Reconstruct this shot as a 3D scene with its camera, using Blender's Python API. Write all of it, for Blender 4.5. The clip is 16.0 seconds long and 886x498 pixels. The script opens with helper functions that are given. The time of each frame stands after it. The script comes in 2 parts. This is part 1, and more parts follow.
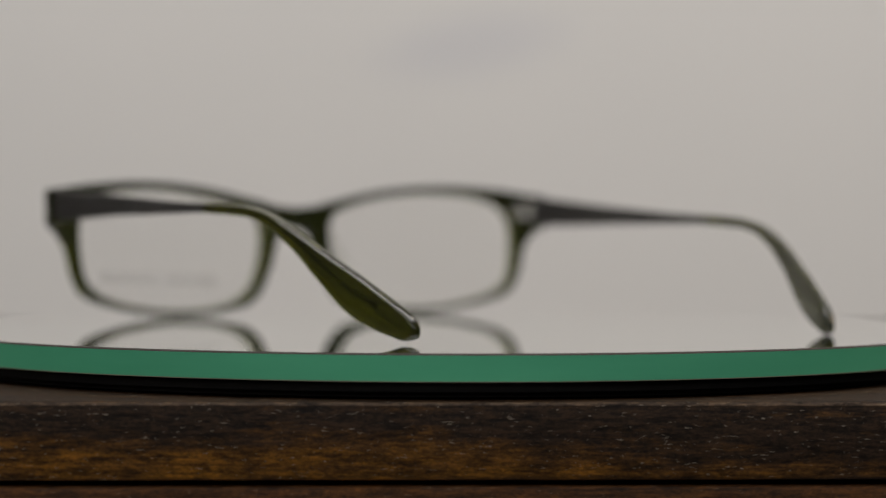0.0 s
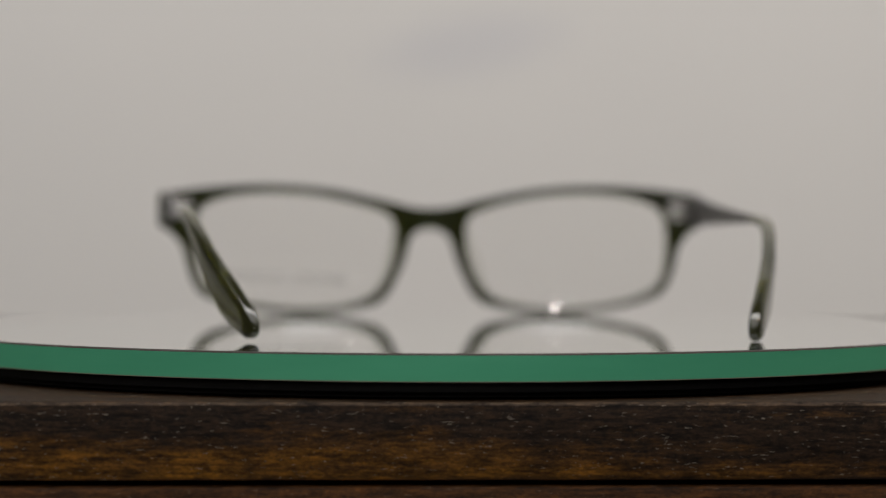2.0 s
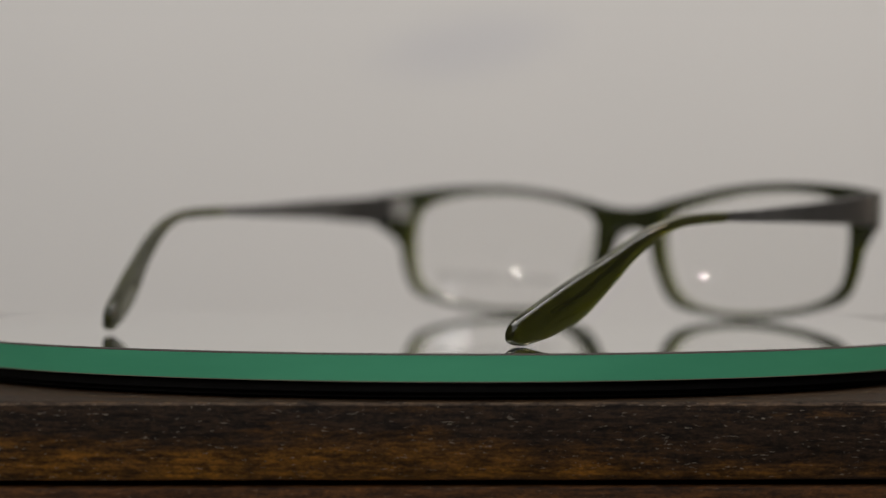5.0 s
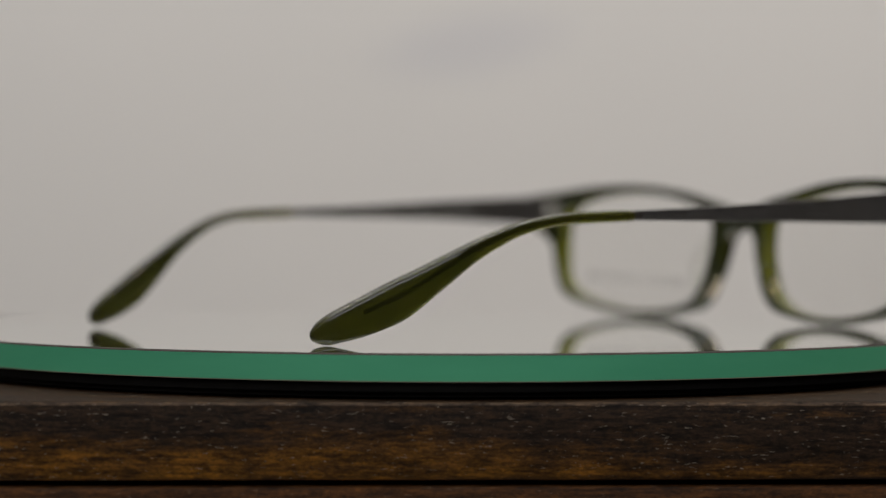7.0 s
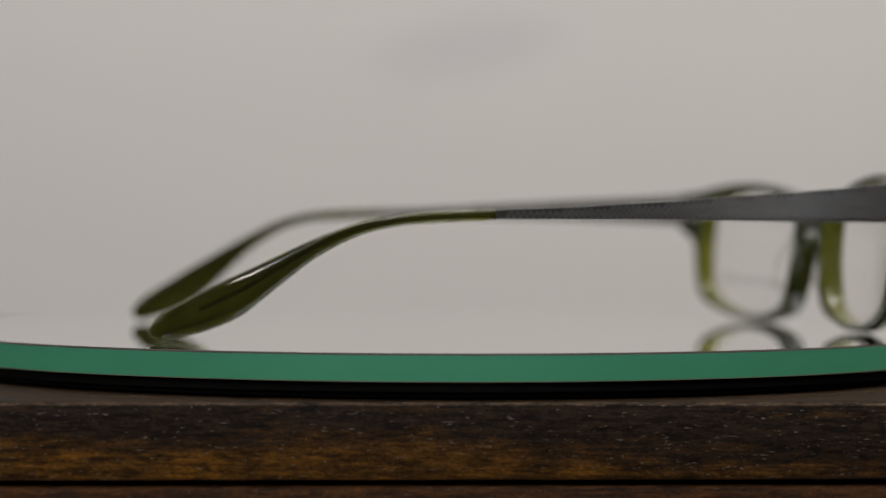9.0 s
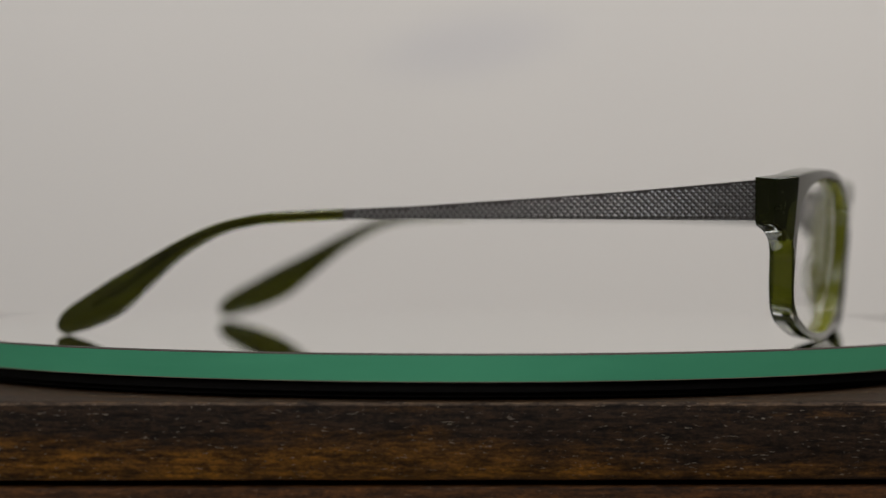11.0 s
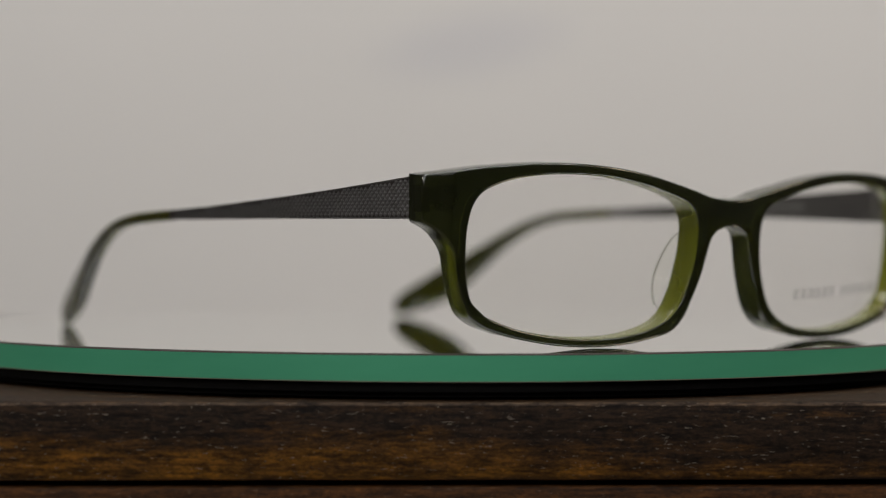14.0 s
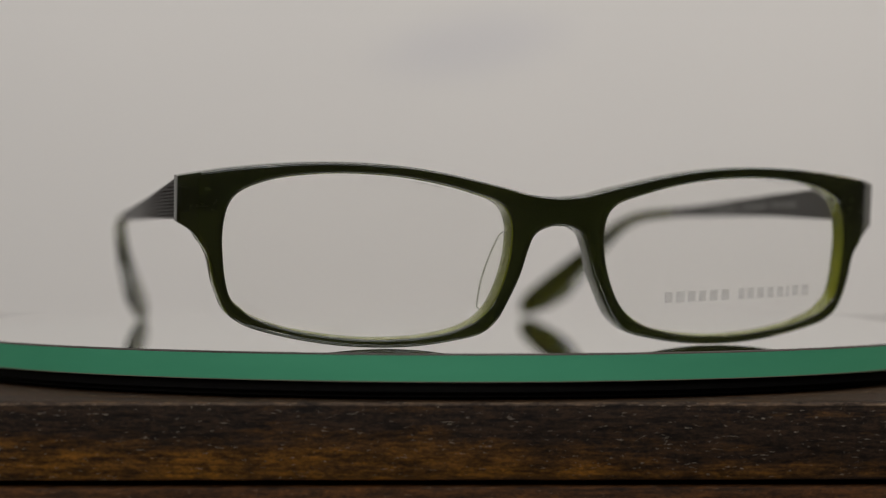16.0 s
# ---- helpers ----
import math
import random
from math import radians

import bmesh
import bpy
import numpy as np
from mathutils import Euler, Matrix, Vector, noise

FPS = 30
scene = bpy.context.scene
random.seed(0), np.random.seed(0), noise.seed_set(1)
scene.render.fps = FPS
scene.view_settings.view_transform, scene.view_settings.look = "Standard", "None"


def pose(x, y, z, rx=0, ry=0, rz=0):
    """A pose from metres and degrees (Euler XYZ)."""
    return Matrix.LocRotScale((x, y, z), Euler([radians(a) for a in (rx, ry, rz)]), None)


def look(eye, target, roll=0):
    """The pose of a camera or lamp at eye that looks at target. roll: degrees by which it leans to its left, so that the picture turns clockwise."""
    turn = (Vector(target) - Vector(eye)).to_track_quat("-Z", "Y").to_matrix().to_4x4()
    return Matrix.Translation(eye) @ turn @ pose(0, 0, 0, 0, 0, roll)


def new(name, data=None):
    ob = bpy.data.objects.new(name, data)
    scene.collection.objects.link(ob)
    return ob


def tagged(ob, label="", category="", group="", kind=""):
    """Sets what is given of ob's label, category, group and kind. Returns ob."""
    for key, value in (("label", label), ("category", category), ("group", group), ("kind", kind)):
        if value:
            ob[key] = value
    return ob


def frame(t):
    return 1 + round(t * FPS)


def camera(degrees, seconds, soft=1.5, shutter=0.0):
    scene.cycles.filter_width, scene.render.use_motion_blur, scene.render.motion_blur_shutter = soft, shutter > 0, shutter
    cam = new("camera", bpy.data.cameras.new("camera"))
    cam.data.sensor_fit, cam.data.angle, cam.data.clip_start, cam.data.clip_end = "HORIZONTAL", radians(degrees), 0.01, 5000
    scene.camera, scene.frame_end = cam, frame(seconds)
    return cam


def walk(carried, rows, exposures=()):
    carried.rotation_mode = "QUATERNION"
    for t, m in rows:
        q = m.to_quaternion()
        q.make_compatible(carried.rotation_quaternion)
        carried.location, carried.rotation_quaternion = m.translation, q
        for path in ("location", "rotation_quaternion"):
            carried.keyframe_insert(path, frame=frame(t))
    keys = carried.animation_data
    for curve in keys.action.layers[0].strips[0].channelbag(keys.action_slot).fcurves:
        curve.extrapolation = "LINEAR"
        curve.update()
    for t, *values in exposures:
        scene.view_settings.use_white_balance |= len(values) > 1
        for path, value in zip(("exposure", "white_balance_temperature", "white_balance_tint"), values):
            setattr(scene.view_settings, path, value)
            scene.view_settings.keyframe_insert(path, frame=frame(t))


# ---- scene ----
cam = camera(22.40, 16.0, soft=1.05)
EYE, AIM = (0.0, -0.48966, 0.019753), (0.000334, 0.0, 0.017297)
walk(cam, [(0.0, look(EYE, AIM, 0.18)), (16.0, look(EYE, AIM, 0.18))],
     exposures=[(0.0, -0.02), (1.6, -0.01), (2.1, 0.02), (2.5, 0.045), (3.2, 0.05), (3.6, 0.03), (4.0, -0.03), (6.2, 0.0), (6.6, 0.035), (7.0, -0.02), (7.5, -0.05), (8.5, -0.035), (9.2, -0.02), (11.3, 0.035), (11.7, 0.03), (12.2, -0.03), (14.0, -0.02), (14.6, 0.02), (15.2, 0.035), (16.0, 0.035)])
# one fixed focus, a little behind the near rim of the mirror
cam.data.dof.use_dof = True
cam.data.dof.focus_distance = 0.396
cam.data.dof.aperture_fstop = 9.5

# ---- light ----
world = bpy.data.worlds.new("world")
scene.world = world
world.use_nodes = True
world.node_tree.nodes["Background"].inputs["Color"].default_value = (0.9, 0.95, 1.0, 1)
world.node_tree.nodes["Background"].inputs["Strength"].default_value = 0.05


def area(name, eye, target, sx, sy, watts, colour, roll=0):
    data = bpy.data.lights.new(name, "AREA")
    data.shape, data.size, data.size_y, data.energy, data.color = "RECTANGLE", sx, sy, watts, colour
    ob = new(name, data)
    ob.matrix_world = look(eye, target, roll)
    return ob


def bulb(name, place, radius, watts, colour):
    data = bpy.data.lights.new(name, "POINT")
    data.shadow_soft_size, data.energy, data.color = radius, watts, colour
    ob = new(name, data)
    ob.location = place
    return ob


area("ceiling_panel_light", (0.0, -0.25, 1.60), (0.0, -0.25, 0), 1.9, 1.4, 20.7, (1.0, 0.97, 0.955))
# unseen fill lamp, added only to brighten the back wall
area("back_wall_fill_light", (0.22, 0.25, 1.45), (0.22, 1.0, 0.1), 2.0, 0.35, 13.8, (1.0, 0.965, 0.955))
# unseen fill from the front, added for the glass edge and wood; no window
area("front_fill_light", (0.30, -1.80, 1.25), (0.1, 0.2, 0.0), 1.1, 0.45, 5.5, (0.93, 0.96, 1.0))
area("lamp_panel_light", (-0.91, -1.52, 0.93), (0.0, 0.05, 0.0), 0.42, 0.42, 2.0, (0.96, 0.97, 1.0), 38)
area("warm_lamp_light", (1.15, 0.15, 0.95), (0.0, 0.0, 0.0), 0.3, 0.3, 2.6, (1.0, 0.80, 0.60))
for place in ((0.114, -1.55, 0.77), (-0.865, -1.35, 0.67), (-0.945, -1.28, 0.72), (-1.26, -1.02, 0.47)):
    bulb("spot_lamp_bulb", place, 0.026, 2.0, (1.0, 0.87, 0.78))
bulb("small_lamp_bulb", (0.38, 0.20, 0.72), 0.02, 0.35, (1.0, 0.86, 0.70))
bulb("small_lamp_bulb", (-0.34, 0.25, 0.80), 0.02, 0.35, (1.0, 0.88, 0.74))

# ---- materials ----


def material(name):
    m = bpy.data.materials.new(name)
    m.use_nodes = True
    nt = m.node_tree
    return m, nt, nt.nodes["Principled BSDF"]


def node(nt, kind, **values):
    n = nt.nodes.new(kind)
    for key, v in values.items():
        n.inputs[key.replace("_", " ")].default_value = v
    return n


def coords(nt, scale=(1, 1, 1), rot=(0, 0, 0)):
    tc = nt.nodes.new("ShaderNodeTexCoord")
    mp = nt.nodes.new("ShaderNodeMapping")
    mp.inputs["Scale"].default_value = scale
    mp.inputs["Rotation"].default_value = rot
    nt.links.new(tc.outputs["Object"], mp.inputs["Vector"])
    return mp.outputs["Vector"]


def ramp(nt, fac, stops):
    r = nt.nodes.new("ShaderNodeValToRGB")
    els = r.color_ramp.elements
    while len(els) < len(stops):
        els.new(0.5)
    for e, (p, c) in zip(els, stops):
        e.position, e.color = p, (*c, 1)
    nt.links.new(fac, r.inputs["Fac"])
    return r.outputs["Color"]


def noise_of(nt, vec, scale, detail=4, rough=0.55):
    n = node(nt, "ShaderNodeTexNoise", Scale=scale, Detail=detail, Roughness=rough)
    nt.links.new(vec, n.inputs["Vector"])
    return n.outputs["Fac"]


def bump(nt, b, height, strength, distance):
    n = node(nt, "ShaderNodeBump", Strength=strength, Distance=distance)
    nt.links.new(height, n.inputs["Height"])
    nt.links.new(n.outputs["Normal"], b.inputs["Normal"])


def mix_rgb(nt, fac, a, b, blend="MIX"):
    n = nt.nodes.new("ShaderNodeMixRGB")
    n.blend_type = blend
    for key, v in (("Fac", fac), ("Color1", a), ("Color2", b)):
        if isinstance(v, (int, float)):
            n.inputs[key].default_value = v
        elif isinstance(v, tuple):
            n.inputs[key].default_value = (*v, 1)
        else:
            nt.links.new(v, n.inputs[key])
    return n.outputs["Color"]


def wall_paint():
    m, nt, b = material("wall_paint")
    v = coords(nt)
    base = ramp(nt, noise_of(nt, v, 1.7, 3), [(0.3, (0.665, 0.66, 0.64)), (0.7, (0.70, 0.69, 0.665))])
    # a soft grey-blue patch of shading on the wall, put into its colour
    mp = nt.nodes.new("ShaderNodeMapping")
    mp.inputs["Scale"].default_value = (12.0, 0.0, 36.0)
    turned = nt.nodes.new("ShaderNodeVectorRotate")
    turned.rotation_type = "Y_AXIS"
    turned.inputs["Angle"].default_value = radians(10)
    centred = nt.nodes.new("ShaderNodeVectorMath")
    centred.operation = "SUBTRACT"
    centred.inputs[1].default_value = (0.0185, 0.0, 0.148)
    nt.links.new(nt.nodes["Texture Coordinate"].outputs["Object"], centred.inputs[0])
    nt.links.new(centred.outputs[0], turned.inputs["Vector"])
    nt.links.new(turned.outputs[0], mp.inputs["Vector"])
    g = nt.nodes.new("ShaderNodeTexGradient")
    g.gradient_type = "SPHERICAL"
    nt.links.new(mp.outputs["Vector"], g.inputs["Vector"])
    f = ramp(nt, g.outputs["Fac"], [(0.0, (0, 0, 0)), (0.6, (0.48, 0.48, 0.48))])
    nt.links.new(mix_rgb(nt, f, base, (0.55, 0.555, 0.585)), b.inputs["Base Color"])
    b.inputs["Roughness"].default_value = 0.9
    bump(nt, b, noise_of(nt, v, 220, 3), 0.1, 0.001)
    return m


def wood_stain(name, dark, amber, light, glossy, banded=None):
    m, nt, b = material(name)
    v = coords(nt)
    streak = noise_of(nt, coords(nt, (9, 60, 120)), 2.6, 9, 0.72)
    blotch = noise_of(nt, coords(nt, (1, 1, 2.2)), 85, 9, 0.74)
    flake = noise_of(nt, coords(nt, (0.14, 1, 1.1)), 900, 9, 0.75)
    fine = noise_of(nt, coords(nt, (0.5, 1, 1.0)), 2300, 4, 0.7)
    crackle = mix_rgb(nt, 0.35, flake, fine)
    amount = mix_rgb(nt, 0.6, blotch, streak)
    if banded:
        # more amber in a band along the edge, strongest left of its middle
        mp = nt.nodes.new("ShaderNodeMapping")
        mp.inputs["Location"].default_value = tuple(-p * k for p, k in zip(*banded))
        mp.inputs["Scale"].default_value = banded[1]
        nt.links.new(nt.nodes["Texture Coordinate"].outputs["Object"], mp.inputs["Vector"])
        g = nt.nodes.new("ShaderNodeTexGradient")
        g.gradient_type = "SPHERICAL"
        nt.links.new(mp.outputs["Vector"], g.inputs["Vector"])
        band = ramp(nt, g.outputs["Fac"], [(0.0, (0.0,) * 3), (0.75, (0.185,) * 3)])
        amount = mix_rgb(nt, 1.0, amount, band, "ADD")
    c1 = ramp(nt, amount, [(0.53, dark), (0.65, tuple(0.6 * x + 0.4 * y for x, y in zip(dark, amber))), (0.80, amber)])
    c2 = mix_rgb(nt, 0.88, c1, ramp(nt, crackle, [(0.40, (0.10, 0.09, 0.08)), (0.49, (0.75, 0.73, 0.70)), (0.60, (2.0, 1.85, 1.55))]), "MULTIPLY")
    pores = noise_of(nt, coords(nt, (55, 200, 240)), 3.0, 6, 0.7)
    c2 = mix_rgb(nt, 1.0, c2, ramp(nt, pores, [(0.33, (0.3, 0.28, 0.26)), (0.46, (0.95, 0.95, 0.95)), (0.66, (1.3, 1.27, 1.2))]), "MULTIPLY")
    # pale flecks: lamp glints on the rough varnish, painted into the colour
    glints = noise_of(nt, coords(nt, (210, 400, 2300)), 2.6, 2, 0.5)
    glint_mask = ramp(nt, glints, [(0.70, (0, 0, 0)), (0.73, (1.0, 1.0, 1.0))])
    nt.links.new(mix_rgb(nt, glint_mask, c2, light), b.inputs["Base Color"])
    rr = ramp(nt, crackle, [(0.3, (glossy,) * 3), (0.7, (glossy + 0.25,) * 3)])
    nt.links.new(rr, b.inputs["Roughness"])
    b.inputs["Specular IOR Level"].default_value = 0.16
    bump(nt, b, crackle, 1.0, 0.0003)
    return m


def acetate(name, low, high, rough=0.06, stem=None, clearness=0.75):
    m, nt, b = material(name)
    v = coords(nt)
    c = ramp(nt, noise_of(nt, v, 55, 3), [(0.3, low), (0.7, high)])
    b.inputs["Transmission Weight"].default_value = clearness
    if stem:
        # light that the slender stem lets through is put into the colour
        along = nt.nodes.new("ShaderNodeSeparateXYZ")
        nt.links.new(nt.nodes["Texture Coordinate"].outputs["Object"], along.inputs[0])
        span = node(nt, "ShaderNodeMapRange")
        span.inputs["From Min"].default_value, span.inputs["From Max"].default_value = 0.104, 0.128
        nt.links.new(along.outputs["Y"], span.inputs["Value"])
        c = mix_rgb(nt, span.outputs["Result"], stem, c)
    nt.links.new(c, b.inputs["Base Color"])
    b.inputs["Roughness"].default_value = rough
    b.inputs["IOR"].default_value = 1.49
    return m


def gunmetal(name, colour, rough, grain=900):
    m, nt, b = material(name)
    v = coords(nt, (1, 0.15, 1))
    n = noise_of(nt, v, grain, 4)
    c = ramp(nt, n, [(0.3, tuple(x * 0.9 for x in colour)), (0.7, tuple(x * 1.1 for x in colour))])
    nt.links.new(c, b.inputs["Base Color"])
    b.inputs["Metallic"].default_value = 0.9
    r = ramp(nt, n, [(0.3, (rough - 0.03,) * 3), (0.7, (rough + 0.04,) * 3)])
    nt.links.new(r, b.inputs["Roughness"])
    return m


def clear(name, tint, least, graze=1.0):
    """Thin clear plastic: see-through, with a gloss that follows the angle."""
    m, nt, b = material(name)
    nt.nodes.remove(b)
    tr = node(nt, "ShaderNodeBsdfTransparent", Color=(*tint, 1))
    gl = node(nt, "ShaderNodeBsdfGlossy", Roughness=0.015)
    lw = node(nt, "ShaderNodeLayerWeight", Blend=0.5)
    mx = nt.nodes.new("ShaderNodeMixShader")
    nt.links.new(ramp(nt, lw.outputs["Facing"], [(0.0, (least,) * 3), (0.55, (least * 1.8,) * 3), (0.85, (0.16 * graze,) * 3), (1.0, (0.75 * graze,) * 3)]), mx.inputs[0])
    nt.links.new(tr.outputs[0], mx.inputs[1])
    nt.links.new(gl.outputs[0], mx.inputs[2])
    nt.links.new(mx.outputs[0], nt.nodes["Material Output"].inputs["Surface"])
    return m


def print_grey():
    m, nt, b = material("grey_print")
    tr = nt.nodes.new("ShaderNodeBsdfTransparent")
    mx = nt.nodes.new("ShaderNodeMixShader")
    b.inputs["Base Color"].default_value = (0.24, 0.235, 0.235, 1)
    b.inputs["Roughness"].default_value = 0.7
    mx.inputs[0].default_value = 0.16
    nt.links.new(tr.outputs[0], mx.inputs[1])
    nt.links.new(b.outputs[0], mx.inputs[2])
    nt.links.new(mx.outputs[0], nt.nodes["Material Output"].inputs["Surface"])
    return m


def mirror_top():
    m, nt, b = material("mirror_glass")
    b.inputs["Base Color"].default_value = (0.93, 0.95, 0.93, 1)
    b.inputs["Metallic"].default_value = 1.0
    v = coords(nt)
    r = ramp(nt, noise_of(nt, v, 60, 4), [(0.3, (0.008,) * 3), (0.7, (0.03,) * 3)])
    nt.links.new(r, b.inputs["Roughness"])
    return m


def green_edge():
    m, nt, b = material("green_glass_edge")
    v = coords(nt, (1, 1, 6))
    c = ramp(nt, noise_of(nt, v, 30, 3), [(0.3, (0.086, 0.43, 0.242)), (0.7, (0.100, 0.47, 0.266))])
    nt.links.new(c, b.inputs["Base Color"])
    b.inputs["Roughness"].default_value = 0.55
    b.inputs["Specular IOR Level"].default_value = 0.2
    return m


def plain(name, colour, rough, metal=0.0, grain=300):
    m, nt, b = material(name)
    c = ramp(nt, noise_of(nt, coords(nt), grain, 3), [(0.3, tuple(x * 0.85 for x in colour)), (0.7, tuple(x * 1.12 for x in colour))])
    nt.links.new(c, b.inputs["Base Color"])
    b.inputs["Roughness"].default_value, b.inputs["Metallic"].default_value = rough, metal
    return m


WALL = wall_paint()
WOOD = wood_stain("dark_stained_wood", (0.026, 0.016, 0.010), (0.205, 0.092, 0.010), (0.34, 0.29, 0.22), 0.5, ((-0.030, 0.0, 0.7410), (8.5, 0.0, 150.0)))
WOOD_TOP = wood_stain("brown_top_wood", (0.022, 0.013, 0.007), (0.085, 0.045, 0.018), (0.20, 0.16, 0.12), 0.55)
WOOD_RIM = wood_stain("pale_rim_wood", (0.10, 0.072, 0.052), (0.34, 0.27, 0.20), (0.45, 0.40, 0.33), 0.5)
WOOD_LOW = wood_stain("red_brown_wood", (0.060, 0.026, 0.009), (0.26, 0.098, 0.014), (0.20, 0.13, 0.08), 0.45)
WOOD_TOP.node_tree.nodes["Principled BSDF"].inputs["Specular IOR Level"].default_value = 0.07
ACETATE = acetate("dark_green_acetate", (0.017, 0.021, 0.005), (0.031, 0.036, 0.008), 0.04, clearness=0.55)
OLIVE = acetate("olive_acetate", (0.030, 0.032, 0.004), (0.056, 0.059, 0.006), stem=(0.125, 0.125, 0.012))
# lighter copies of the acetate: light let through its edges, put into colour
LIT_SIDE = acetate("lit_side_acetate", (0.105, 0.125, 0.008), (0.15, 0.175, 0.014))
LIT_HOLE = acetate("lit_hole_acetate", (0.17, 0.181, 0.015), (0.24, 0.251, 0.027), 0.18, clearness=0.5)
LIT_HOLE.node_tree.nodes["Principled BSDF"].inputs["Specular IOR Level"].default_value = 0.2
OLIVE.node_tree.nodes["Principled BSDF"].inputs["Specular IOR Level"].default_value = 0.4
ACETATE.node_tree.nodes["Principled BSDF"].inputs["Specular IOR Level"].default_value = 0.42
LIT_SIDE.node_tree.nodes["Principled BSDF"].inputs["Specular IOR Level"].default_value = 0.2
METAL = gunmetal("gunmetal", (0.105, 0.100, 0.096), 0.46)
HATCH = gunmetal("bright_gunmetal", (0.20, 0.20, 0.20), 0.33)
WIRE = gunmetal("dark_wire", (0.05, 0.05, 0.04), 0.5)
STEEL = gunmetal("hinge_steel", (0.62, 0.60, 0.57), 0.25)
LENS = clear("demo_lens", (0.996, 0.996, 0.992), 0.022)
PAD = clear("clear_nose_pad", (0.990, 0.992, 0.98), 0.008, 0.4)
PAD_RIM = clear("clear_pad_rim", (0.66, 0.67, 0.62), 0.06, 0.9)
PRINT = print_grey()
ETCH = plain("pale_etching", (0.13, 0.127, 0.12), 0.6)
MIRROR = mirror_top()
EDGE = green_edge()
SEAM = plain("brown_grey_ground_glass", (0.030, 0.024, 0.018), 0.8)
GROUND = plain("pale_ground_glass", (0.26, 0.23, 0.17), 0.8)
BLACK = plain("black_rubber", (0.010, 0.0095, 0.009), 0.9)
BLACK.node_tree.nodes["Principled BSDF"].inputs["Specular IOR Level"].default_value = 0.08
FLOOR = plain("grey_floor", (0.30, 0.27, 0.24), 0.7, 0, 20)
DIM = plain("dark_brown_paint", (0.11, 0.105, 0.10), 0.85, 0, 8)
CEIL = plain("grey_ceiling", (0.25, 0.245, 0.24), 0.9, 0, 20)

# ---- helpers of this scene ----


def part(name, bm, mat, parent=None, label="", smooth=35):
    me = bpy.data.meshes.new(name)
    bmesh.ops.recalc_face_normals(bm, faces=bm.faces)
    bm.to_mesh(me)
    bm.free()
    return part_mesh(name, me, mat, parent, label, smooth)


def part_mesh(name, me, mat, parent=None, label="", smooth=35):
    me.materials.clear()
    me.materials.append(mat)
    if smooth:
        for p in me.polygons:
            p.use_smooth = True
        me.set_sharp_from_angle(angle=radians(smooth))
    ob = new(name, me)
    ob.parent = parent
    if label:
        ob["label"] = label
    return ob


def box(bm, lo, hi, bevel=0.0, segments=2):
    r = bmesh.ops.create_cube(bm, size=1.0, matrix=Matrix.Translation([(a + b) / 2 for a, b in zip(lo, hi)]) @ Matrix.Diagonal([b - a for a, b in zip(lo, hi)] + [1]))
    if bevel:
        edges = list({e for v in r["verts"] for e in v.link_edges})
        bmesh.ops.bevel(bm, geom=edges, offset=bevel, segments=segments, profile=0.5, affect="EDGES")


def boxed(name, lo, hi, mat, parent=None, bevel=0.0, label=""):
    bm = bmesh.new()
    box(bm, lo, hi, bevel)
    return part(name, bm, mat, parent, label)


def lathe(name, profile, mat, parent, label="", steps=256, closed=False, smooth=35):
    """Turn a profile of (radius, z) round the z axis."""
    bm = bmesh.new()
    rings = []
    for r, z in profile:
        if r == 0:
            rings.append([bm.verts.new((0, 0, z))])
        else:
            rings.append([bm.verts.new((r * math.cos(a), r * math.sin(a), z)) for a in (2 * math.pi * i / steps for i in range(steps))])
    if closed:
        rings.append(rings[0])
    for a, b in zip(rings, rings[1:]):
        for i in range(steps):
            j = (i + 1) % steps
            q = [a[i % len(a)], a[j % len(a)], b[j % len(b)], b[i % len(b)]]
            bm.faces.new(list(dict.fromkeys(q)))
    return part(name, bm, mat, parent, label, smooth)


def loft(bm, rings, cap=True):
    rows = [[bm.verts.new(p) for p in ring] for ring in rings]
    n = len(rows[0])
    for a, b in zip(rows, rows[1:]):
        for i in range(n):
            bm.faces.new((a[i], a[(i + 1) % n], b[(i + 1) % n], b[i]))
    if cap:
        bm.faces.new(rows[0])
        bm.faces.new(rows[-1])


def spline(points, per=5, closed=False):
    """A smooth line through the points."""
    n, out = len(points), []
    for i in range(n if closed else n - 1):
        if closed:
            p = [Vector(points[(i + k) % n]) for k in (-1, 0, 1, 2)]
        else:
            p = [Vector(points[max(0, min(n - 1, i + k))]) for k in (-1, 0, 1, 2)]
        for s in range(per):
            t = s / per
            out.append(0.5 * (2 * p[1] + (p[2] - p[0]) * t + (2 * p[0] - 5 * p[1] + 4 * p[2] - p[3]) * t * t + (3 * p[1] - p[0] - 3 * p[2] + p[3]) * t ** 3))
    if not closed:
        out.append(Vector(points[-1]))
    return out


def lerp(x, xs, ys):
    return float(np.interp(x, xs, ys))


# ---- the room ----


def wall(name, lo, hi, mat=WALL):
    return tagged(boxed(name, lo, hi, mat), "plain warm white painted plaster wall", "wall", kind="structure")


BACK, FRONT, SIDE, LOW, HIGH = 1.0, -2.0, 1.6, -0.76, 1.66
wall("wall_north", (-SIDE, BACK, LOW), (SIDE, BACK + 0.1, HIGH))
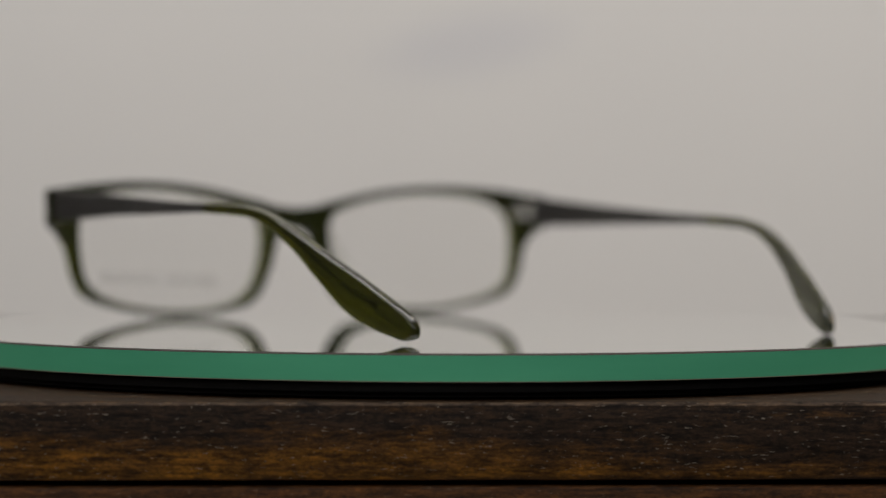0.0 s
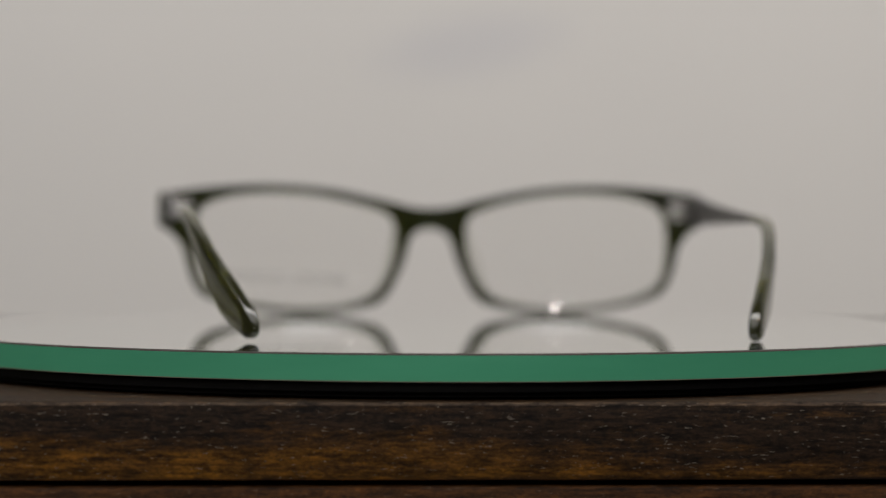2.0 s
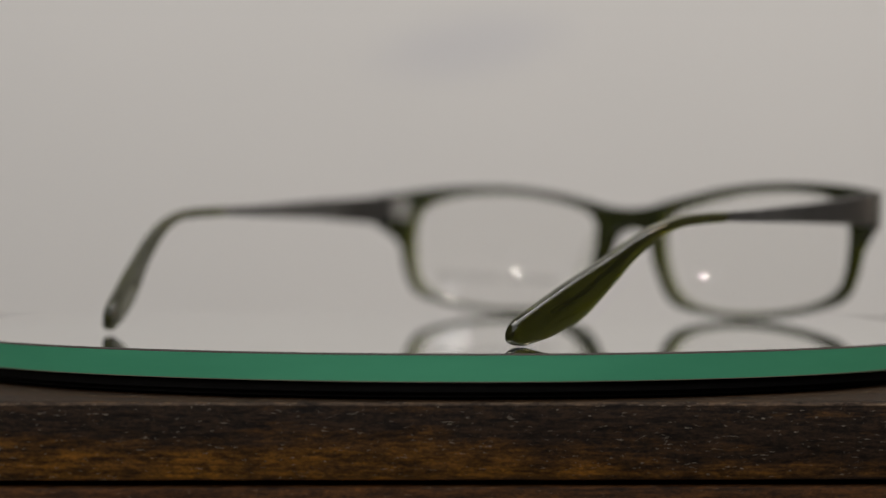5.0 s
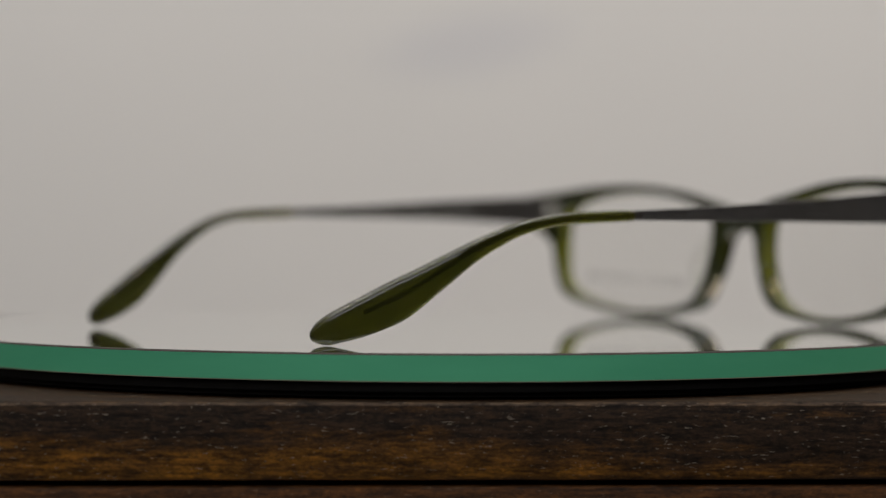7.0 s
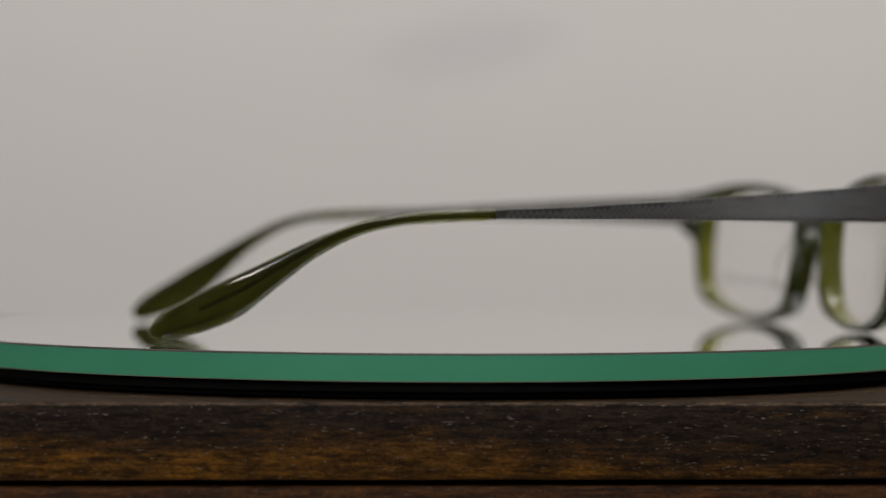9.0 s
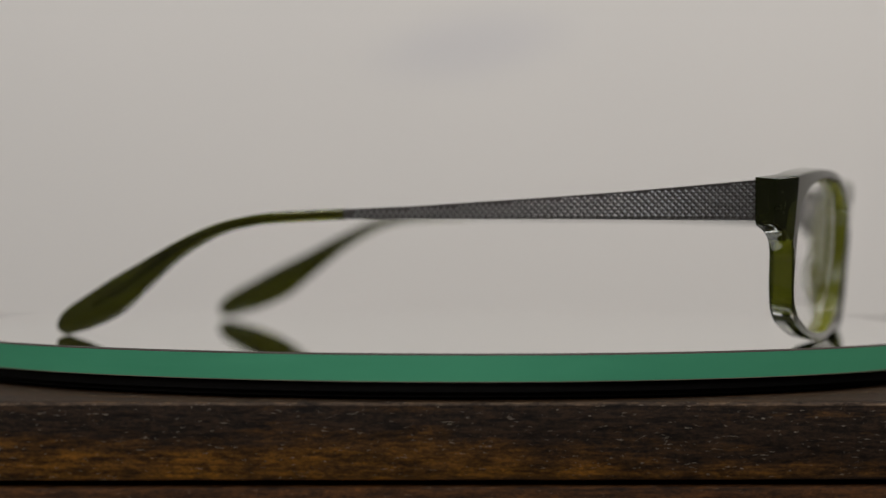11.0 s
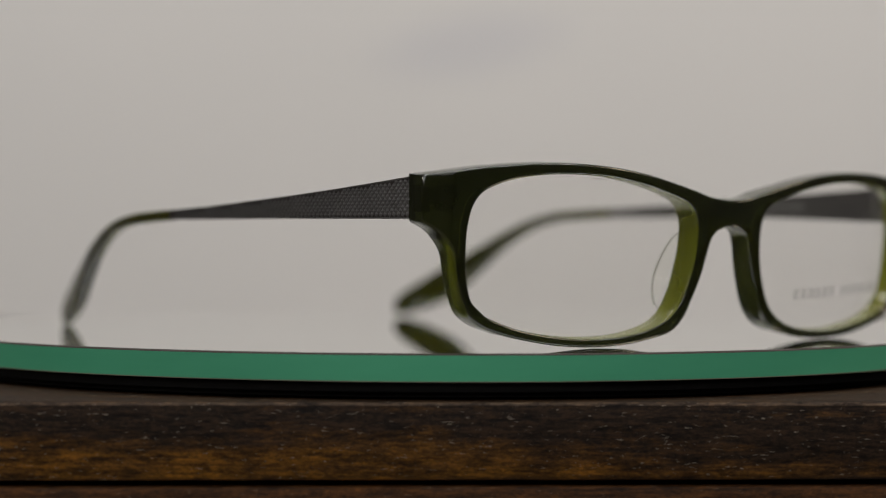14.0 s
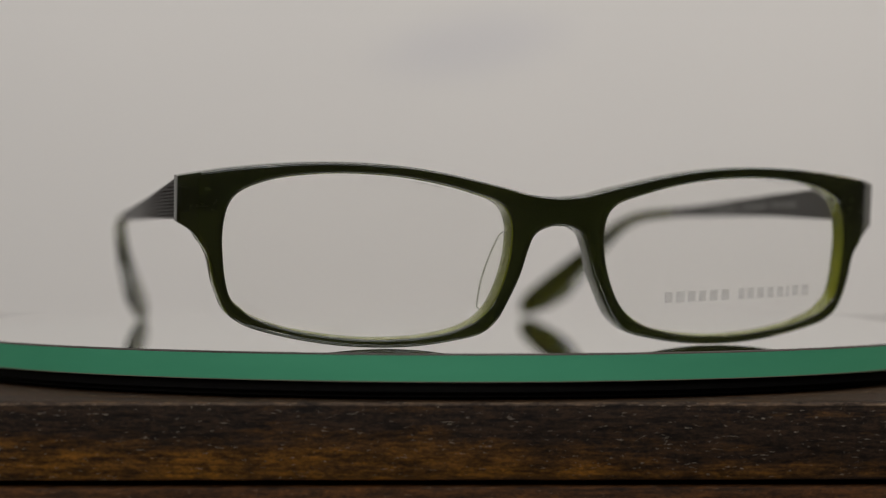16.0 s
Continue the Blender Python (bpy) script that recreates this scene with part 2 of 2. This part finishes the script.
for name, lo, hi in (("wall_south", (-SIDE, FRONT - 0.1, LOW), (SIDE, FRONT, HIGH)), ("wall_east", (SIDE, FRONT - 0.1, LOW), (SIDE + 0.1, BACK + 0.1, HIGH)), ("wall_west", (-SIDE - 0.1, FRONT - 0.1, LOW), (-SIDE, BACK + 0.1, HIGH))):
    tagged(boxed(name, lo, hi, DIM), "plain dark brown wall of the dim room", "wall", kind="structure")
tagged(boxed("floor", (-SIDE, FRONT, LOW - 0.1), (SIDE, BACK, LOW), FLOOR), "plain grey floor", "floor", kind="structure")
tagged(boxed("ceiling", (-SIDE, FRONT, HIGH), (SIDE, BACK, HIGH + 0.1), CEIL), "plain grey ceiling", "ceiling", kind="structure")

# ---- the wooden chest ----
TOP, FACE = -0.00810, -0.1090


def chest():
    ob = tagged(new("wooden_chest"), "dark-stained worn wooden chest under the turntable", "chest")
    ob.location, ob.rotation_euler = (0, 0, LOW), (0, 0, radians(2.4))
    h = TOP - LOW
    bm = bmesh.new()
    box(bm, (-0.32, FACE, h - 0.01347), (0.32, 0.24, h), 0.0007, 2)
    bm.normal_update()
    # a brown stain on faces that point up, a pale one on upper bevels
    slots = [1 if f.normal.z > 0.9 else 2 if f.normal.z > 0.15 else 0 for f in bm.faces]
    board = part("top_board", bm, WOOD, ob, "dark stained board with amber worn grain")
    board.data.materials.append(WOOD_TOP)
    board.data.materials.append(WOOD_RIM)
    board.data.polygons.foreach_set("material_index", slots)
    bm = bmesh.new()
    box(bm, (-0.305, FACE + 0.012, 0.0), (0.305, 0.225, h - 0.01347), 0.001, 1)
    part("body", bm, WOOD_LOW, ob)
    for i in range(3):
        z1 = h - 0.01447 - i * 0.235
        boxed("drawer_front", (-0.312, FACE - 0.0002, z1 - 0.23), (0.312, FACE + 0.0118, z1), WOOD_LOW, ob, 0.0008, "red-brown stained drawer front")
    return ob


chest()

# ---- the turntable ----
RADIUS = 0.1082


def turntable():
    ob = tagged(new("mirror_turntable"), "round mirror glass turntable with a green edge, on the chest", "turntable")
    ob.location = (0, 0, TOP)
    t = -TOP
    g = 0.00497
    lathe("mirror_plate", [(0, t), (RADIUS - 0.0006, t)], MIRROR, ob, "clear mirrored glass top")
    lathe("edge_seam", [(RADIUS - 0.0006, t), (RADIUS - 0.00015, t - 0.0001), (RADIUS, t - 0.00035)], SEAM, ob, "thin brown-grey ground rim of the glass", smooth=60)
    lathe("glass_edge", [(RADIUS - 0.0006, t - 0.0003), (RADIUS - 0.0001, t - 0.00035), (RADIUS, t - 0.00036), (RADIUS, t - g + 0.00022), (RADIUS - 0.0004, t - g + 0.0001), (RADIUS - 0.004, t - g + 0.0001), (RADIUS - 0.004, t - 0.0008)], EDGE, ob, "green polished glass edge", closed=True, smooth=12)
    lathe("ground_line", [(RADIUS - 0.0003, t - g), (RADIUS + 0.00004, t - g + 0.00008), (RADIUS + 0.00004, t - g + 0.0002), (RADIUS - 0.0003, t - g + 0.00024)], GROUND, ob, "thin pale ground line of the glass", closed=True, smooth=60)
    lathe("base_ring", [(0, t - g - 0.0001), (RADIUS - 0.0012, t - g - 0.0001), (RADIUS - 0.0012, t - g - 0.0017), (RADIUS - 0.0024, t - g - 0.0019), (RADIUS - 0.0024, t - g - 0.0026), (RADIUS - 0.0040, 0.0), (0, 0)], BLACK, ob, "black rubber base ring")
    return ob


TABLE = turntable()

# ---- the eyeglasses ----
MM = 0.001


def front_y(x, z):
    """How far the frame's front lies behind its middle, by its wrap and its lean."""
    facet = max(0.0, (abs(x) - 0.0640) / 0.005)
    return 1.8 * x * x + (0.022 - z) * 0.09 + 0.0036 * facet ** 1.15


OUT_TOP = [(0, 26.95), (5, 27.4), (10, 28.65), (15.2, 29.85), (20.5, 31), (25.7, 31.9), (30.9, 32.5), (36, 32.85), (41.2, 32.95), (47, 32.85), (53, 32.45), (60, 31.75), (67.8, 30.5)]
OUT_LOW = [(67.8, 22.4), (65.6, 20.75), (64.3, 18.9), (62.9, 16.5), (61.9, 12.2), (60.9, 9.2), (59.6, 6.5), (57.7, 4.8), (55, 3.5), (49.6, 2.05), (44.6, 1.1), (39.8, 0.45), (34.8, 0.12), (30, 0.08), (24.6, 0.4), (19.2, 1.2), (14.2, 2.4), (11.2, 4.75), (9.2, 8.2), (7.1, 12.8), (5.7, 17.4), (4.7, 19.9), (3.2, 21.15), (1.2, 21.8), (0, 21.85)]
EYE_HOLE = [(9, 20), (9.1, 22), (9.95, 24.4), (11.95, 26.1), (15.2, 27.25), (20.4, 28.7), (25.5, 29.75), (30.6, 30.5), (35.7, 30.85), (41, 30.95), (46.5, 30.65), (51.5, 29.95), (55.5, 28.75), (58, 27.4), (59.5, 25.4), (60.2, 23), (60.5, 20), (60.4, 16.9), (59.9, 12.3), (58.9, 8.9), (57, 7), (54.9, 5.6), (49.4, 3.7), (44.5, 2.7), (40, 2.05), (35, 1.65), (30, 1.65), (24.6, 2.05), (19.2, 3.15), (15.3, 4.9), (12.6, 7.4), (10.6, 11.3), (9.3, 16)]


def front_mesh():
    half = spline(OUT_TOP, 6) + spline(OUT_LOW, 6)
    outer = half + [Vector((-p.x, p.y)) for p in reversed(half[1:-1])]
    eye = spline(EYE_HOLE, 5, True)
    cu = bpy.data.curves.new("front", "CURVE")
    cu.dimensions, cu.fill_mode = "2D", "BOTH"
    bevel = 0.00065
    cu.extrude, cu.bevel_depth, cu.bevel_resolution, cu.offset = 0.0022 - bevel, bevel, 3, -bevel
    for loop in (outer, eye, [Vector((-p.x, p.y)) for p in eye]):
        s = cu.splines.new("POLY")
        s.points.add(len(loop) - 1)
        for q, p in zip(s.points, loop):
            q.co = (p.x * MM, p.y * MM, 0, 1)
        s.use_cyclic_u = True
    ob = new("front_curve", cu)
    dg = bpy.context.evaluated_depsgraph_get()
    me = bpy.data.meshes.new_from_object(ob.evaluated_get(dg))
    bpy.data.objects.remove(ob)
    bpy.data.curves.remove(cu)
    bm = bmesh.new()
    bm.from_mesh(me)
    bmesh.ops.remove_doubles(bm, verts=bm.verts, dist=1e-6)
    cuts = [0.003 * i for i in range(19)] + [0.056, 0.058] + [0.059 + 0.001 * i for i in range(11)]
    for c in sorted(cuts + [-c for c in cuts if c]):
        bmesh.ops.bisect_plane(bm, geom=bm.verts[:] + bm.edges[:] + bm.faces[:], plane_co=(c, 0, 0), plane_no=(1, 0, 0), dist=1e-7)
    ring = np.array([(p.x * MM, p.y * MM) for p in spline(EYE_HOLE, 8, True)])
    for v in bm.verts:
        x, z, d = v.co.x, v.co.y, v.co.z + 0.0022
        # the opening narrows towards the back at its outer end
        near = np.min(np.hypot(ring[:, 0] - abs(x), ring[:, 1] - z))
        x -= math.copysign(0.0008, x) * (d / 0.0044) * max(0.0, 1 - near / 0.0012) * lerp(abs(x), (0.050, 0.060), (0, 1))
        x += 0.0012 * max(0.0, (x - 0.064) / 0.0038)
        thick = 1.0 + 0.25 * max(0.0, 1 - abs(abs(x) - 0.0095) / 0.007)
        y = front_y(x, z) + d * thick
        if abs(x) > 0.060:
            y = min(y, 0.0132 + 0.2 * d)
        # the front leans, so its back stands a little higher
        v.co = (x, y, z + 0.09 * d)
    bmesh.ops.recalc_face_normals(bm, faces=bm.faces)
    if bm.calc_volume(signed=True) < 0:
        bmesh.ops.reverse_faces(bm, faces=bm.faces)
    # opening walls and lower outer sides get the copies with painted-in light
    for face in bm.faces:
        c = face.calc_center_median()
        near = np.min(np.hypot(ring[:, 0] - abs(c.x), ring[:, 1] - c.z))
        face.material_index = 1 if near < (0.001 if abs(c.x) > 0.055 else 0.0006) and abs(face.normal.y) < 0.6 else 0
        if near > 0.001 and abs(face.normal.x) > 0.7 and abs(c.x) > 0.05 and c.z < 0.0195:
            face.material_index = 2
    bm.to_mesh(me)
    bm.free()
    me.name = "front_frame"
    return me


def lens_y(s, x, z):
    """The lens is part of a ball of 90 mm, set along the wrap and the lean of the front."""
    dx, dz = x - s * 0.035, z - 0.0165
    return front_y(0.035, 0.0165) + 0.126 * s * dx - 0.09 * dz + (dx * dx + dz * dz) / 0.180


def lens_mesh(s):
    eye = spline(EYE_HOLE, 3, True)
    cx, cz = 35.0, 16.5
    bm = bmesh.new()
    loops = {}
    for side, d in ((0, 0.0002), (1, 0.0017)):
        for k in range(1, 7):
            f = 0.985 * k / 6
            loops[side, k] = []
            for p in eye:
                x, z = s * (cx + (p.x - cx) * f) * MM, (cz + (p.y - cz) * f) * MM
                loops[side, k].append(bm.verts.new((x, lens_y(s, x, z) + d, z)))
        x, z = s * cx * MM, cz * MM
        c = bm.verts.new((x, lens_y(s, x, z) + d, z))
        n = len(eye)
        for i in range(n):
            j = (i + 1) % n
            bm.faces.new((c, loops[side, 1][i], loops[side, 1][j]))
            for k in range(1, 6):
                bm.faces.new((loops[side, k][i], loops[side, k][j], loops[side, k + 1][j], loops[side, k + 1][i]))
    n = len(eye)
    for i in range(n):
        j = (i + 1) % n
        bm.faces.new((loops[0, 6][i], loops[0, 6][j], loops[1, 6][j], loops[1, 6][i]))
    return bm


def bar_on_lens(bm, x0, x1, z0, z1):
    """A thin printed bar just before the lens."""
    n = 2
    rings = []
    for i in range(n + 1):
        x = (x0 + (x1 - x0) * i / n) * MM
        rise = 0.04 * (x / MM - 21)
        rings.append([(x, lens_y(1, x, (z + rise) * MM) + d, (z + rise) * MM) for z, d in ((z0, 0.00016), (z1, 0.00016), (z1, 0.00006), (z0, 0.00006))])
    loft(bm, rings)


def pad_mesh(s):
    """A fin that stands back from the nose side of the rim."""
    bm = bmesh.new()
    rings = []
    line = [(8.8, 21.0), (9.2, 17.3), (10.2, 13.0), (11.4, 9.6), (13.0, 6.8)]
    pts = spline(line, 4)
    n = len(pts) - 1
    for i, p in enumerate(pts):
        f = i / n
        reach = 4.8 * math.sin(math.pi * min(1, max(0.0, f * 0.92 + 0.04))) ** 0.6
        y0 = front_y(p.x * MM, p.y * MM) + 0.0030
        ring = []
        for k, w in ((0, 1.1), (0.5, 0.8), (1.0, 0.35)):
            ring.append((s * (p.x - w + 2.6 * k * reach / 7.5) * MM, y0 + k * reach * MM, p.y * MM))
        for k, w in ((1.0, 0.35), (0.5, 0.8), (0, 1.1)):
            ring.append((s * (p.x + w * 0.6 + 2.6 * k * reach / 7.5) * MM, y0 + k * reach * MM, p.y * MM))
        rings.append(ring)
    loft(bm, rings)
    rim = bmesh.new()
    edge = [(Vector(r[2]) + Vector(r[3])) / 2 for r in rings]
    loft(rim, [[p + Vector((0.16 * MM * math.cos(u), 0.16 * MM * math.sin(u), 0)) for u in (math.pi * k / 3 for k in range(6))] for p in edge])
    return bm, rim


TEMPLE_Y = (13.0, 26.0, 38.0, 51.0, 64.0, 77.0, 92.0)
TEMPLE_T = (30.5, 29.35, 28.35, 27.4, 26.6, 25.75, 25.1)
TEMPLE_B = (22.95, 23.05, 23.1, 23.2, 23.2, 23.2, 23.2)


def temple_x(y):
    return lerp(y, (12, 40, 92, 105, 114, 122, 130, 140, 156), (66.6, 65.8, 63.4, 62.5, 61.4, 59.9, 57.9, 54.6, 48.8))


def sway(s, y):
    """How far the second temple is bent in and up."""
    if s < 0:
        return 0.0, 0.0
    return lerp(y, (13, 92, 150), (0, -1.6, -3.0)), lerp(y, (13, 45, 92, 112, 156), (0.2, 1.25, 1.55, 1.65, 0.35))


def pulled(s, y):
    """How much nearer to the front the second tip ends."""
    return 0.0 if s < 0 else lerp(y, (108, 125, 156), (0, -1.3, -2.7))


def temple_start(s):
    return 13.4


def temple_mesh(s):
    bm = bmesh.new()
    rings = []
    for i in range(25):
        y = temple_start(s) + (92.0 - temple_start(s)) * i / 24
        (dx0, dz), x = sway(s, y), temple_x(y)
        t, b, x = lerp(y, TEMPLE_Y, TEMPLE_T) + dz, lerp(y, TEMPLE_Y, TEMPLE_B) + dz, x + dx0
        h = lerp(y, (13, 92), (0.75, 0.85))
        e = 0.25
        prof = [(h, b + e), (h, t - e), (h - e, t), (-h + e, t), (-h, t - e), (-h, b + e), (-h + e, b), (h - e, b)]
        rings.append([(s * (x + dx) * MM, y * MM, z * MM) for dx, z in prof])
    loft(bm, rings)
    return bm


def hatch_mesh(s):
    """Rows of small pyramids pressed into the outer face."""
    bm = bmesh.new()
    pitch = 0.62
    j = 0
    y = temple_start(s) + 0.9
    while y < 89.5:
        dx0, dz = sway(s, y)
        t, b = lerp(y, TEMPLE_Y, TEMPLE_T) + dz - 0.55, lerp(y, TEMPLE_Y, TEMPLE_B) + dz + 0.55
        x = temple_x(y) + dx0 + lerp(y, (13, 92), (0.75, 0.85))
        z = 22.0 + (pitch if j % 2 else 0.0)
        while z < t:
            if z > b:
                r = 0.55
                tip = bm.verts.new((s * (x + lerp(y, (13, 40, 70), (0.28, 0.15, 0.08))) * MM, y * MM, z * MM))
                q = [bm.verts.new((s * (x + 0.015) * MM, (y + r * a) * MM, (z + r * c) * MM)) for a, c in ((1, 0), (0, 1), (-1, 0), (0, -1))]
                for i in range(4):
                    bm.faces.new((q[i], q[(i + 1) % 4], tip))
            z += 2 * pitch
        y += pitch
        j += 1
    for rail, lo in ((TEMPLE_T, -0.32), (TEMPLE_B, 0.06)):
        rings = []
        for i in range(25):
            yy = temple_start(s) + (91.6 - temple_start(s)) * i / 24
            dx0, dz = sway(s, yy)
            x = temple_x(yy) + dx0 + lerp(yy, (13, 92), (0.75, 0.85))
            z = lerp(yy, TEMPLE_Y, rail) + dz + lo
            rings.append([(s * (x + dx) * MM, yy * MM, (z + dz) * MM) for dx, dz in ((-0.02, 0), (0.20, 0.04), (0.20, 0.22), (-0.02, 0.26))])
        loft(bm, rings)
    return bm


# along a tip: its y, top, bottom and half width
TIP = [(91.6, 25.2, 23.05, 0.95), (95.5, 25.1, 22.85, 1.05), (100, 24.9, 22.65, 1.15), (104, 24.7, 22.4, 1.25), (109, 24.2, 22, 1.3), (115.5, 23, 20.6, 1.4), (120.7, 21.4, 18.35, 1.45), (126, 19.2, 15.2, 1.5), (131.2, 16.7, 11, 1.55), (136.2, 14.2, 6.8, 1.6), (138.7, 13, 4.9, 1.6), (141.3, 11.75, 3.5, 1.6), (146.2, 9.1, 1.6, 1.6), (150.6, 6.7, 0.5, 1.6), (152.6, 5.5, 0.1, 1.5), (154.2, 4.2, 0.4, 1.25), (155.1, 3, 0.95, 0.85), (155.5, 2.3, 1.6, 0.3)]


def tip_mesh(s):
    """A paddle with flat sides and rounded edges."""
    bm = bmesh.new()
    rings = []
    path = [(*a, w) for a, w in ((tuple(p), q) for p, q in zip(spline([p[:3] for p in TIP], 4), [lerp(k / 4, range(len(TIP)), [p[3] for p in TIP]) for k in range(4 * len(TIP) - 3)]))]
    for y, top, low, half in path:
        dx0, dz = sway(s, y)
        ring = []
        for k in range(32):
            u = 2 * math.pi * (k + 0.5) / 32
            cu, su = math.cos(u), math.sin(u)
            w = math.copysign(abs(cu) ** 0.5, cu) * half
            h = math.copysign(abs(su) ** 0.62, su) * (top - low) / 2
            ring.append((s * (temple_x(y) + dx0 + w) * MM, (y + pulled(s, y)) * MM, ((top + low) / 2 + dz + h) * MM))
        rings.append(ring)
    loft(bm, rings)
    return bm


def core_mesh(s):
    bm = bmesh.new()
    path = spline([(y, (t + b) / 2 + lerp(y, (115, 140), (0, 0.7))) for y, t, b, w in TIP[:13]], 4)
    rings = []
    for p in path:
        dx0, dz = sway(s, p[0])
        rings.append([(s * (temple_x(p[0]) + dx0 + 0.3 * math.cos(a)) * MM, (p[0] + pulled(s, p[0])) * MM, (p[1] + dz + 0.5 * math.sin(a)) * MM) for a in (math.pi * k / 5 for k in range(10))])
    loft(bm, rings)
    bmesh.ops.recalc_face_normals(bm, faces=bm.faces)
    me = bpy.data.meshes.new("core_wire")
    bm.to_mesh(me)
    bm.free()
    return me


def tube(bm, x, y, z0, z1, r, steps=16):
    rings = []
    for z, q in ((z0, r * 0.8), (z0 + r * 0.2, r), (z1 - r * 0.2, r), (z1, r * 0.8)):
        rings.append([((x + q * math.cos(a)) * MM, (y + q * math.sin(a)) * MM, z * MM) for a in (2 * math.pi * i / steps for i in range(steps))])
    loft(bm, rings)


def small_box(bm, cx, cy, cz, sx, sy, sz, turn=0.0, bevel=0.2):
    r = bmesh.ops.create_cube(bm, size=1.0)
    bmesh.ops.scale(bm, vec=(sx * MM, sy * MM, sz * MM), verts=r["verts"])
    edges = list({e for v in r["verts"] for e in v.link_edges})
    if bevel:
        r = bmesh.ops.bevel(bm, geom=edges, offset=bevel * MM, segments=2, profile=0.5, affect="EDGES")
    bmesh.ops.transform(bm, matrix=Matrix.Translation((cx * MM, cy * MM, cz * MM)) @ Matrix.Rotation(turn, 4, "Z"), verts=bm.verts)


def eyeglasses():
    ob = tagged(new("eyeglasses"), "open dark green acetate eyeglasses with gunmetal temples", "eyeglasses")
    me = front_mesh()
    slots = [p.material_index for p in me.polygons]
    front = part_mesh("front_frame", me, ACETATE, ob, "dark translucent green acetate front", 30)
    me.materials.append(LIT_HOLE)
    me.materials.append(LIT_SIDE)
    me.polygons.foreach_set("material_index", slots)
    for s in (-1, 1):
        lens = part("lens", lens_mesh(s), LENS, ob, "clear demo lens")
        lens.visible_shadow = False
        if s > 0:
            # one plain bar for each letter of the faint print
            x = 21.6
            for width in (1.9, 2.2, 2.0, 1.9, 2.2, 2.1, 0, 1.7, 1.9, 2.0, 2.0, 1.9, 1.1, 2.0, 2.2):
                if width:
                    bm = bmesh.new()
                    bar_on_lens(bm, x + 0.12 * width, x + 0.88 * width, 7.8, 9.8)
                    part("printed_bar", bm, PRINT, lens, "faint grey printed bar")
                x += width + 0.28 if width else 1.3
        fin, rim = pad_mesh(s)
        pad = part("nose_pad", fin, PAD, ob, "clear plastic nose pad", 60)
        part("pad_rim", rim, PAD_RIM, pad).visible_shadow = False
        pad.visible_shadow = False
        temple = part("temple", temple_mesh(s), METAL, ob, "tapered gunmetal temple with pressed hatching")
        tagged(part("hatching", hatch_mesh(s), HATCH, temple, "cross-hatched raised pattern", 0), kind="stuff")
        bm = bmesh.new()
        dx0, dz = sway(s, 92)
        rings = []
        for y, r in ((91.2, 0.95), (91.7, 0.95), (91.9, 0.72), (92.6, 0.72), (92.7, 0.9), (93.0, 0.9)):
            rings.append([(s * (temple_x(92) + dx0 + r * math.cos(a)) * MM, y * MM, (24.15 + dz + r * math.sin(a)) * MM) for a in (math.pi * k / 8 for k in range(16))])
        loft(bm, rings)
        part("collar", bm, METAL, temple)
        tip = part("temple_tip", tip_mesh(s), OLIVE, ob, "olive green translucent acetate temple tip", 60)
        wire = new("core_wire", core_mesh(s))
        wire.data.materials.append(WIRE)
        wire.parent, wire["label"] = tip, "dark wire core seen through the tip"
        if s > 0:
            for y, z in ((140.6, 6.1), (142.0, 5.4)):
                bm = bmesh.new()
                small_box(bm, s * (temple_x(y) + sway(s, y)[0] - 1.62), y, z + 0.3, 0.12, 0.28, 1.3, math.atan2(6.0, 16.0), 0.05)
                part("etched_mark", bm, ETCH, tip, "small pale etched mark")
        # hinge: plate on the end piece, three knuckles, leaf on the temple
        bm = bmesh.new()
        back = front_y(s * 0.0620, 0.0265) / MM + 4.7
        small_box(bm, s * 61.9, back, 26.7, 3.4, 1.0, 4.6, s * 0.15, 0.45)
        hinge = part("hinge", bm, STEEL, ob, "small steel hinge")
        for z in (24.6, 26.0, 27.4):
            bm = bmesh.new()
            tube(bm, s * 64.0, back + 1.3, z, z + 1.3, 0.95)
            part("knuckle", bm, STEEL, hinge)
        bm = bmesh.new()
        small_box(bm, s * 65.6, back + 3.6, 26.4, 1.6, 6.0, 4.4, 0.0, 0.25)
        part("hinge_leaf", bm, METAL, hinge, "dark metal hinge leaf")
        if s > 0:
            for y0, y1 in ((36.0, 46.0), (48.5, 58.5), (61.5, 73.0)):
                bm = bmesh.new()
                ym = (y0 + y1) / 2
                dx0, dz = sway(s, ym)
                small_box(bm, s * (temple_x(ym) + dx0 - 0.82), ym, lerp(ym, TEMPLE_Y, TEMPLE_T) / 2 + 11.6 + dz, 0.14, y1 - y0, 1.0, math.atan2(5.5, 79.0), 0.0)
                part("etched_bar", bm, ETCH, temple, "pale etched lettering bar")
    return ob


GLASSES = eyeglasses()

# ---- what moves ----


def turn_at(t):
    """The turntable's angle in degrees."""
    u = t - 8
    return 113.326 - 11.989 * u - 0.00177 * u ** 2 - 0.000222 * u ** 3


def motions():
    times = [0.5 * i for i in range(33)]
    walk(TABLE, [(t, pose(0, 0, TOP, 0, 0, turn_at(t))) for t in times])
    rows = []
    for t in times:
        a = radians(turn_at(t))
        x, y = -0.004911, -0.088184
        rows.append((t, pose(x * math.cos(a) - y * math.sin(a), x * math.sin(a) + y * math.cos(a), 0.0, 0, 0, turn_at(t))))
    walk(GLASSES, rows)


motions()
